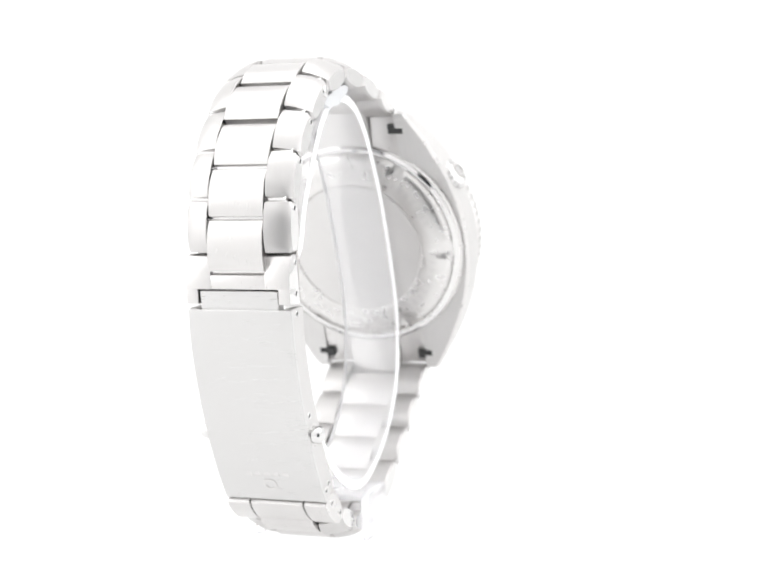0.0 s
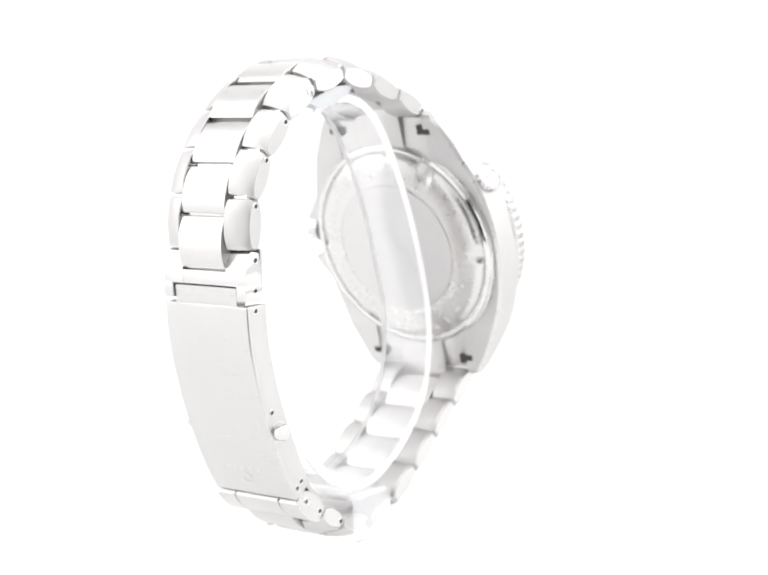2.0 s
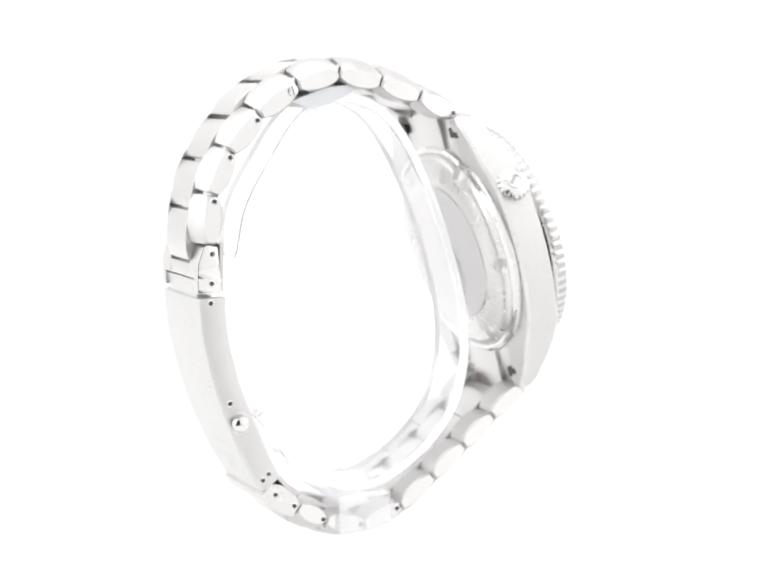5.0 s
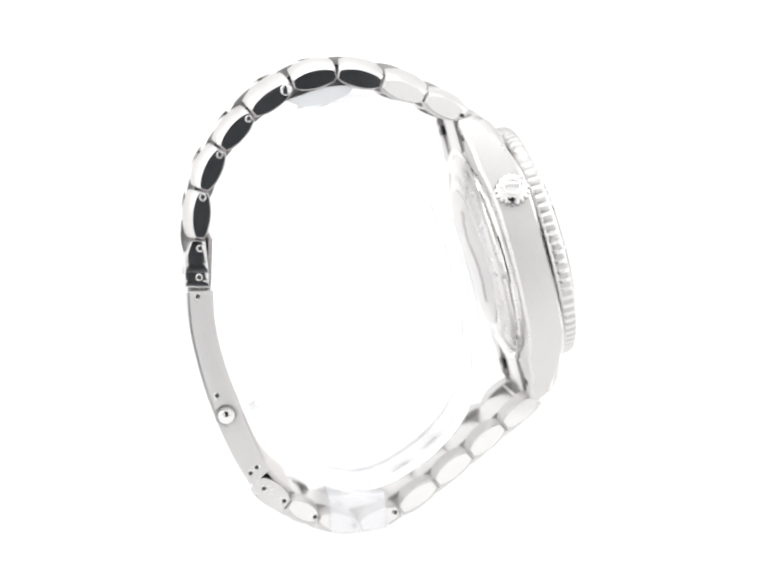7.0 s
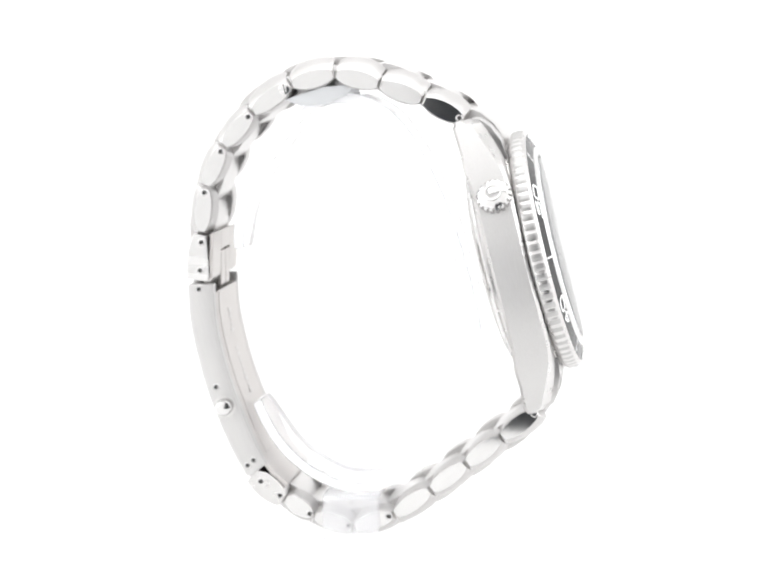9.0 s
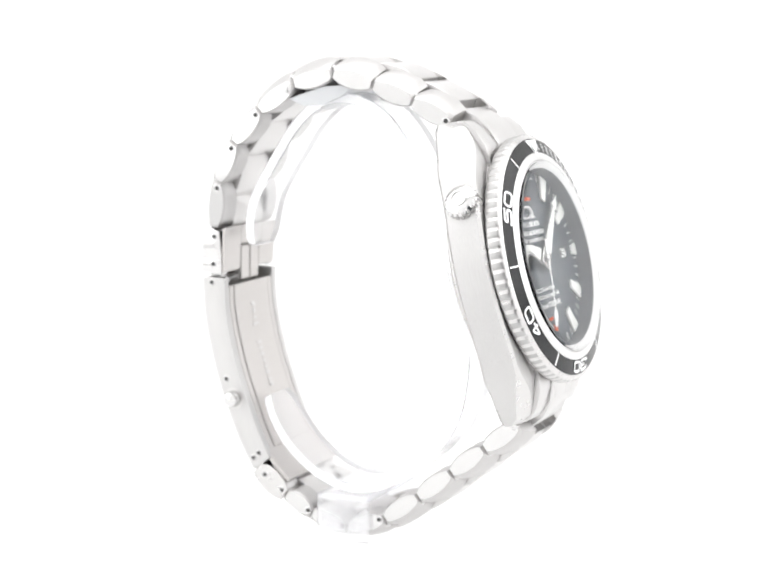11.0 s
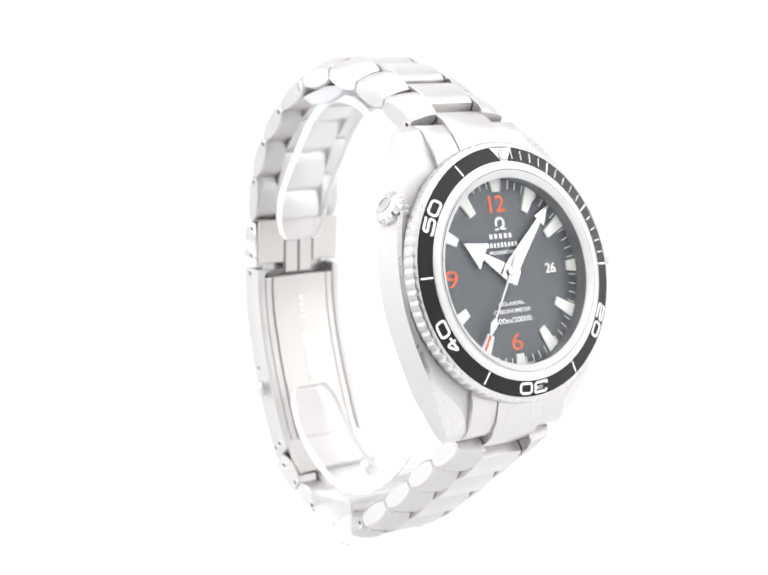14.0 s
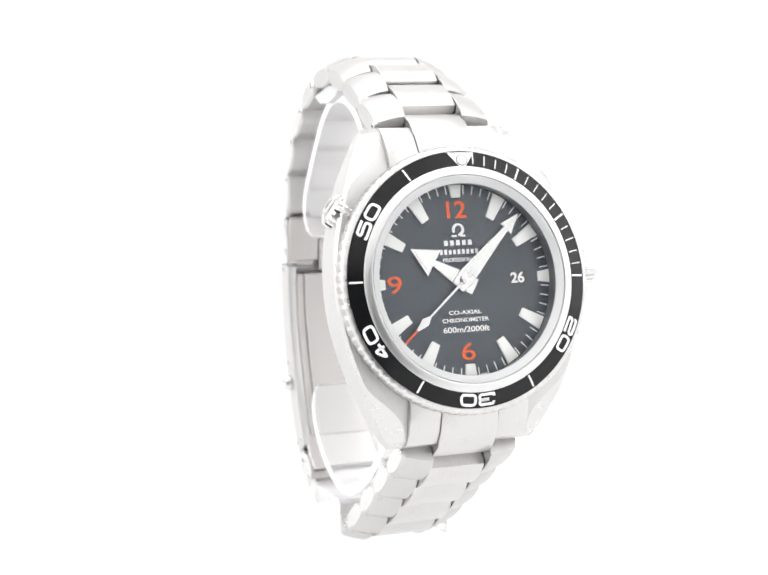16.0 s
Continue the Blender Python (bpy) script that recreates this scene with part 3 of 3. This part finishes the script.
def pin_meshes():
    made = []
    for r0, r1 in ((0.62, 0.36), (1.0, 0.0)):
        bm = bmesh.new()
        if r1:
            lathe(bm, [(r0, -0.2), (r0, 0.0), (r0 - 0.1, 0.1), (r0 - 0.19, 0.1), (r1, 0.0), (r1, -0.2)], 20)
        else:
            lathe(bm, [(r0, -0.2), (r0, 0.1), (r0 - 0.12, 0.18), (0.05, 0.18)], 24)
        bmesh.ops.recalc_face_normals(bm, faces=bm.faces)
        bmesh.ops.scale(bm, vec=(MM, MM, MM), verts=bm.verts)
        me = bpy.data.meshes.new("pin")
        bm.to_mesh(me)
        bm.free()
        for f in me.polygons:
            f.use_smooth = True
        me.materials.append(POLISHED)
        made.append(me)
    # a flat dark disc paints the shade inside the pin's hollow end
    bm = lathe(bmesh.new(), [(0.4, -0.1), (0.4, 0.02), (0.02, 0.02)], 16)
    bmesh.ops.scale(bm, vec=(MM, MM, MM), verts=bm.verts)
    hole = bpy.data.meshes.new("pin_hole_shade")
    bm.to_mesh(hole)
    bm.free()
    hole.materials.append(DARK)
    # a thin dark bar on the screw's head paints the shade of its slot
    bm = box(bmesh.new(), -0.09, 0.09, -0.8, 0.8, 0.15, 0.19)
    bmesh.ops.scale(bm, vec=(MM, MM, MM), verts=bm.verts)
    slot = bpy.data.meshes.new("screw_slot_shade")
    bm.to_mesh(slot)
    bm.free()
    slot.materials.append(DARK)
    return made[0], made[1], hole, slot


PIN, SCREW, HOLE, SLOT = pin_meshes()


def pin(parent, x, y, z, screw=False):
    """A pin's end on a side face, under its part; its place in the dial's axes."""
    m = parent.matrix_basis.inverted() @ SEAT @ shift(x, y, z) @ pose(0, 0, 0, 0, 90 if x > 0 else -90, 0)
    placed("screw" if screw else "pin", SCREW if screw else PIN, parent, "", m)
    placed("screw_slot_shade" if screw else "pin_hole_shade", SLOT if screw else HOLE, parent, "", m)


LEAN_UPPER = {0: 0.06, 1: 0.04}
LEAN_LOWER = {0: -0.01, 1: 0.01}


def bracelet():
    for chain, last in ((UPPER, 8), (LOWER, 7)):
        # outer links, both sides
        for i in range(last):
            a, b = chain[i], chain[i + 1]
            m, ln, sgn = seat_link(a, b)
            w = width((a[0] + b[0]) / 2, (a[1] + b[1]) / 2)
            for s in (-1, 1):
                # the links sit a little askew on their pins
                lean = (LEAN_UPPER if chain is UPPER else LEAN_LOWER).get(i, 0.0)
                high = 0.5 if chain is UPPER and i in (1, 2, 3, 4) else 0.0
                bm = link_mesh(ln, 3.05 + high, 1.8, s * 4.95, s * w, 1.42, 0.72, lean * m[2][1])
                ob = part("outer_link", bm, [BRUSHED_LINK, POLISHED], watch, "", 30, m)
                put = None
                if chain is UPPER and i in (5, 6, 7):
                    put = along(chain, i + 0.13)
                if i == 0:
                    put = along(chain, 0.1)
                if chain is LOWER and i in (4, 5, 6):
                    put = along(chain, i + 0.12)
                if put:
                    pin(ob, s * w, *put)
                if chain is UPPER and i == 4:
                    pin(ob, s * w, *along(chain, 4.16), screw=True)
        # centre links, a third of a pitch further from the case
        for i in range(last):
            a, b = along(chain, i + 0.36), along(chain, i + 1.36)
            m, ln, sgn = seat_link(a, b)
            high = 0.6 if chain is UPPER and i in (1, 2, 3, 4) else 0.0
            bm = link_mesh(ln, 3.3 + high, 1.3, -4.85, 4.85, 0.0, 0.74)
            part("centre_link", bm, [BRUSHED_LONG, BRUSHED_LONG], watch, "", 30, m)
        # the bars between the centre links
        for i in range(1, last + 1):
            y, z = along(chain, i + 0.36)
            out = Vector((y, z + 36)).normalized()
            y, z = y + out.x * 0.9, z + out.y * 0.9
            bm = rod(bmesh.new(), (-8, y, z), (8, y, z), 0.95, 16)
            part("link_bar", bm, POLISHED, watch)
            if i < last:
                y, z = chain[i]
                y, z = y + out.x * 0.6, z + out.y * 0.6
                for sx in (-1, 1):
                    bm = rod(bmesh.new(), (sx * 4.9, y, z), (sx * (width(y, z) - 0.8), y, z), 0.95, 16)
                    part("link_bar", bm, POLISHED, watch)
    # end pieces between the lugs
    for s, chain in ((1, UPPER), (-1, LOWER)):
        for x0, x1 in ((-10.12, -4.95), (4.95, 10.12)):
            prof = [(s * 17.0, -3.75), (s * 20.5, -4.2), (s * 23.2, -5.4), (s * 25.0, -7.0), (s * 25.3, -8.0), (s * 24.6, -10.2), (s * 17.0, -10.6)]
            bm = bevel(across(bmesh.new(), prof, x0, x1), 0.12, 2, 30)
            part("end_link", bm, BRUSHED_LONG, watch)
        y, z = along(chain, 0.36)
        prof = [(s * 17.0, -3.6), (s * 20.5, -4.05), (s * 23.4, -5.15), (s * 25.8, -7.0), (s * (abs(y) + 0.4), z + 2.3), (s * (abs(y) + 0.2), z + 0.6), (s * 25.0, -11.0), (s * 17.0, -10.8)]
        bm = bevel(across(bmesh.new(), prof, -4.87, 4.87), 0.15, 2, 30)
        part("end_link", bm, BRUSHED_LONG, watch)
        # near-black blocks, slightly proud, stand in for the shade in the notches
        bm = bmesh.new()
        for sx in (-1, 1):
            box(bm, min(sx * 8.7, sx * 11.5), max(sx * 8.7, sx * 11.5), min(s * 21.6, s * 23.3), max(s * 21.6, s * 23.3), -11.12, -10.4)
        part("spring_bar_notch_shade", bm, DARK, watch, "near-black block for the shade in the spring bar notch")


bracelet()


def curve_between(pts, n):
    """A smooth run of n + 1 points through the given ones."""
    out = []
    for k in range(n + 1):
        u = k / n * (len(pts) - 1)
        i = min(int(u), len(pts) - 2)
        t = u - i
        p0, p1, p2, p3 = pts[max(i - 1, 0)], pts[i], pts[i + 1], pts[min(i + 2, len(pts) - 1)]
        out.append(tuple(0.5 * (2 * b + (c - a) * t + (2 * a - 5 * b + 4 * c - d) * t * t + (3 * b - a - 3 * c + d) * t ** 3) for a, b, c, d in zip(p0, p1, p2, p3)))
    return out


def clasp():
    outer = curve_between([(9.6, -63.4), (4.5, -64.5), (-0.6, -65.0), (-7.5, -65.1), (-14.0, -64.6), (-20.3, -63.65), (-25.9, -62.2)], 30)
    inner = curve_between([(8.5, -58.9), (3.8, -60.0), (-1.2, -60.5), (-8.0, -60.5), (-14.4, -59.9), (-19.8, -59.2), (-24.4, -58.2)], 30)
    mid = [(y * 0.7 + v * 0.3, z * 0.7 + w * 0.3) for (y, z), (v, w) in zip(outer, inner)]
    w = 9.2
    bm = bevel(across(bmesh.new(), outer + mid[::-1], -w, w), 0.35, 3, 40)
    cover = part("clasp_cover", bm, BRUSHED, watch, "brushed steel clasp cover, closed", 25)
    for s in (-1, 1):
        bm = bevel(across(bmesh.new(), [(y, z + 0.5) for y, z in outer] + inner[::-1], *sorted((s * (w - 1.5), s * (w + 0.03)))), 0.2, 2, 40)
        side = part("clasp_side", bm, BRUSHED_CASE, watch, "", 25)
        for y, z in ((8.3, -61.7), (-9.1, -63.3), (-23.9, -61.5), (-23.2, -60.2)):
            pin(side, s * (w + 0.03), y, z)
        bm = bmesh.new()
        lathe(bm, [(1.45, -0.5), (1.45, 1.1), (1.2, 1.5), (0.6, 1.75), (0.05, 1.8)], 32)
        part("button", bm, POLISHED, side, "polished push button", 32, shift(s * (w + 0.03), -12.8, -62.7) @ pose(0, 0, 0, 0, 90 * s, 0))
        bm = lathe(bmesh.new(), [(1.95, -0.1), (1.95, 0.05), (1.5, 0.05), (1.5, -0.1)], 32)
        part("button_ring", bm, SATIN, side, "", 32, shift(s * (w + 0.03), -12.8, -62.7) @ pose(0, 0, 0, 0, 90 * s, 0))
    # folding blades inside
    lo = [(y * 0.75 + v * 0.25, z * 0.75 + u * 0.25) for (y, z), (v, u) in zip(inner, outer)]
    for x0, x1, dz in ((-6.0, 6.0, 0.15), (-7.55, -6.12, 0.0), (6.12, 7.55, 0.0)):
        a = [(y, z + dz) for y, z in inner[2:29]]
        bm = bevel(across(bmesh.new(), a + lo[2:29][::-1], x0, x1), 0.15, 1, 40)
        part("clasp_blade", bm, BLADE, watch, "folding inner blade")
    # the hinge: a split tongue in the cut of the plate that joins the bracelet
    for x0, x1 in ((-3.0, -0.18), (0.18, 3.0)):
        bm = bevel(across(bmesh.new(), [(7.6, -59.3), (13.6, -57.7), (13.6, -58.5), (7.6, -60.1)], x0, x1), 0.15, 1)
        part("clasp_hinge", bm, BLADE, watch, "split steel hinge tongue")
    for x0, x1, y0 in ((-8.9, -3.25, 9.5), (3.25, 8.9, 9.5), (-3.25, 3.25, 13.9)):
        zl = lambda y: -58.95 + (y - 9.5) * 0.31
        bm = bevel(across(bmesh.new(), [(y0, zl(y0)), (17.2, zl(17.2)), (17.2, zl(17.2) - 0.7), (y0, zl(y0) - 0.7)], x0, x1), 0.12, 1)
        part("hinge_plate", bm, BLADE, watch, "flat steel plate inside the bracelet")
    bm = across(bmesh.new(), [(-22.6, -58.75), (-26.2, -57.2), (-28.8, -55.4), (-29.3, -56.1), (-26.6, -58.0), (-22.9, -59.6)], -8.6, 8.6)
    part("hinge_plate", bevel(bm, 0.12, 1), BLADE, watch, "flat steel plate inside the bracelet")
    # etched marks that run along the blade
    r = random.Random(8)
    for k in range(14):
        y = 2.4 - k * 1.15
        u = (8.5 - y) / 32.9 * 30
        z = inner[int(u)][1] + (inner[int(u) + 1][1] - inner[int(u)][1]) * (u - int(u)) + 0.12
        if k in (4, 5):
            continue
        h = r.uniform(0.5, 1.1)
        bm = box(bmesh.new(), -h, h * 0.8, y, y + r.uniform(0.3, 0.75), z, z + 0.07)
        part("etched_mark", bm, ENGRAVED, watch, "unreadable etched marks")
    # worn engraving on the cover, a plain emblem and bars
    def on_cover(y):
        k = min(range(30), key=lambda q: abs(outer[q][0] - y))
        return outer[k][1] + (outer[k + 1][1] - outer[k][1]) * (y - outer[k][0]) / (outer[k + 1][0] - outer[k][0])

    for y, half, count, tall in ((-19.9, 4.2, 5, 1.15), (-17.2, 3.4, 8, 0.7), (-14.0, 3.6, 9, 0.5)):
        for k in range(count):
            x = -half + 2 * half * (k + 0.15) / count
            w = 2 * half / count * 0.7
            z = on_cover(y)
            bm = box(bmesh.new(), x, x + w, y - tall / 2, y + tall / 2, z - 0.03, z + 0.3)
            part("engraved_bar", bevel(bm, 0.1, 1), ENGRAVED if count == 5 else BRUSHED, cover)
    z = on_cover(-22.3)
    bm = lathe(bmesh.new(), [(1.25, 0.1), (1.25, -0.05), (0.8, -0.05), (0.8, 0.1)], 28)
    part("engraved_emblem", bm, ENGRAVED, cover, "worn engraved maker's mark", 32, shift(0, -22.3, z) @ pose(0, 0, 0, -14.5, 0, 0))
    # the links that join the clasp
    a, b = UPPER[8], UPPER[9]
    m, ln, sgn = seat_link(a, b)
    for s in (-1, 1):
        c = ln / 2 - 2.5
        bm = bmesh.new()
        prof = [(-ln / 2 + 0.1, 0.8), (-ln / 2 + 0.5, 1.5), (-1.0, 2.3), (c, 2.35), (c, -1.75), (0.2, -1.6), (-ln / 2 + 0.4, -1.0)]
        across(bm, [(y * sgn, z) for y, z in prof], *sorted((s * 4.75, s * 9.15)))
        prof = [(c - 0.3, 2.35), (ln / 2 - 0.1, 2.2), (ln / 2 - 0.05, -1.9), (c - 0.3, -1.75)]
        across(bm, [(y * sgn, z) for y, z in prof], *sorted((s * 7.1, s * 9.15)))
        bevel(bm, 0.2, 2, 30)
        for f in bm.faces:
            f.normal_update()
            f.material_index = 1 if abs(f.normal.x) > 0.9 else 0
        ob = part("clasp_link", bm, [BRUSHED_LONG, POLISHED], watch, "", 18, m)
        pin(ob, s * 9.15, 16.1, -59.1)
        pin(ob, s * 9.15, 11.4, -60.6)
    prof = [(-ln * 0.08, 2.3), (ln / 2 - 2.5, 2.3), (ln / 2 - 2.5, -0.6), (-ln * 0.08, -0.8)]
    bm = bevel(across(bmesh.new(), [(y * sgn, z) for y, z in prof], -4.85, 4.85), 0.2, 2, 30)
    part("clasp_link", bm, BRUSHED_LONG, watch, "", 30, m)
    prof = [(ln / 2 - 2.3, 2.1), (ln / 2 + 1.2, 1.6), (ln / 2 + 1.2, -0.4), (ln / 2 - 2.3, -0.4)]
    bm = bevel(across(bmesh.new(), [(y * sgn, z) for y, z in prof], -6.9, 6.9), 0.3, 3, 30)
    part("clasp_tongue", bm, BRUSHED, watch, "", 30, m)
    a, b = LOWER[7], LOWER[8]
    m, ln, sgn = seat_link(a, b)
    for x0, x1 in ((-9.1, -5.0), (-4.8, 4.8), (5.0, 9.1)):
        bm = link_mesh(ln, 2.6, 1.7, x0, x1, 0.0, 0.7)
        ob = part("clasp_link", bm, [BRUSHED_LONG, SATIN], watch, "", 30, m)
        if abs(x0 + x1) > 1:
            s = 1 if x0 > 0 else -1
            pin(ob, s * 9.1, -27.2, -60.0)
            pin(ob, s * 9.1, -30.4, -57.3)


clasp()


# ---- the clear stand ----
def stand():
    st = thing("watch_stand", "clear acrylic C-shaped cuff stand inside the bracelet", "stand")
    path = curve_between([(13.5, -54.6), (21.1, -51.2), (27.9, -44.5), (33.2, -38.0), (35.3, -31.5), (33.0, -24.5), (27.0, -19.6), (15.0, -16.4), (1.0, -15.3), (-12.0, -16.0), (-23.0, -20.4),
                          (-29.5, -27.5), (-33.0, -36.5), (-33.2, -44.0), (-29.5, -50.5), (-22.8, -55.6), (-14.0, -58.6)], 72)
    inner = []
    for i, (y, z) in enumerate(path):
        (y0, z0), (y1, z1) = path[max(i - 1, 0)], path[min(i + 1, len(path) - 1)]
        n = Vector((z1 - z0, -(y1 - y0))).normalized()
        if n.dot(Vector((-y, -36 - z))) < 0:
            n = -n
        inner.append((y + n[0] * 1.8, z + n[1] * 1.8))
    bm = bmesh.new()
    x0, x1 = -7.8, 2.6
    n = len(path)
    rows = []
    for i in range(n):
        end = min(i, n - 1 - i)
        k = 1.0 if end > 3 else (0.62, 0.82, 0.93, 0.98)[end]
        c, h = (x0 + x1) / 2, (x1 - x0) / 2 * k
        rows.append([bm.verts.new((c - h, *path[i])), bm.verts.new((c + h, *path[i])), bm.verts.new((c + h, *inner[i])), bm.verts.new((c - h, *inner[i]))])
    for a, b in zip(rows, rows[1:]):
        for k in range(4):
            bm.faces.new((a[k], a[(k + 1) % 4], b[(k + 1) % 4], b[k])).material_index = k % 2
    bm.faces.new(rows[0][::-1]).material_index = 1
    bm.faces.new(rows[-1]).material_index = 1
    bevel(bm, 0.15, 1, 50)
    cuff = part("cuff", bm, [ACRYLIC, ACRYLIC_EDGE], st, "clear bent acrylic strip", 25)
    cuff.visible_shadow = False
    bm = across(bmesh.new(), [(36.2, -38.5), (36.7, -31.5), (35.6, -25.6), (34.3, -28.0), (33.7, -32.0), (34.4, -36.0)], -8.9, 2.6)
    pad = part("rest_pad", bevel(bm, 0.2, 2, 20), PADGREY, st, "frosted pad under the bracelet", 40)
    pad.visible_shadow = False
    # the foot: two cheeks beside the bracelet, joined under the cuff
    down = Vector((-0.9714, -0.2357))
    side = Vector((-0.2357, 0.9714))
    o = Vector((-32.6, -44.7))
    prof = lambda d0, d1: [tuple(o + down * d + side * e) for d, e in ((d0, -4.9), (d0, 4.9), (d1, 4.9), (d1, -4.9))]
    bm = bmesh.new()
    for s in (-1, 1):
        across(bm, prof(0.2, 8.3), *sorted((s * 9.7, s * 10.7)))
    across(bm, prof(0.2, 1.2), -9.7, 9.7)
    bevel(bm, 0.25, 2, 40)
    foot = part("foot", bm, ACRYLIC_FOOT, st, "hazy clear acrylic foot", 25)
    foot.visible_shadow = False
    return st


holder = stand()


# ---- what moves ----
TURN = [(0.0, 0.0), (1.0, -8.4), (2.0, -17.0), (3.0, -25.85), (4.0, -34.6), (5.0, -43.4), (6.0, -52.2), (7.0, -60.85), (8.0, -69.4), (9.0, -78.2),
        (10.0, -86.6), (11.0, -95.1), (12.0, -103.6), (13.0, -112.1), (14.0, -120.45), (15.0, -128.7), (16.0, -137.0)]


def motions():
    for ob in (watch, holder):
        walk(ob, [(t, pose(0, 0, 0, 0, 0, a)) for t, a in TURN])
    seat = SEAT @ shift(0, 0, 0.45)
    walk(second_arm, [(t, seat @ pose(0, 0, 0, 0, 0, -(229.7 - 8.2 * (16 - t)))) for t in range(0, 17, 2)])
    walk(minute_arm, [(t, seat @ pose(0, 0, 0, 0, 0, -(45.6 - 0.1 * (16 - t)))) for t in (0, 16)])
    walk(hour_arm, [(t, seat @ pose(0, 0, 0, 0, 0, -302)) for t in (0, 16)])


motions()
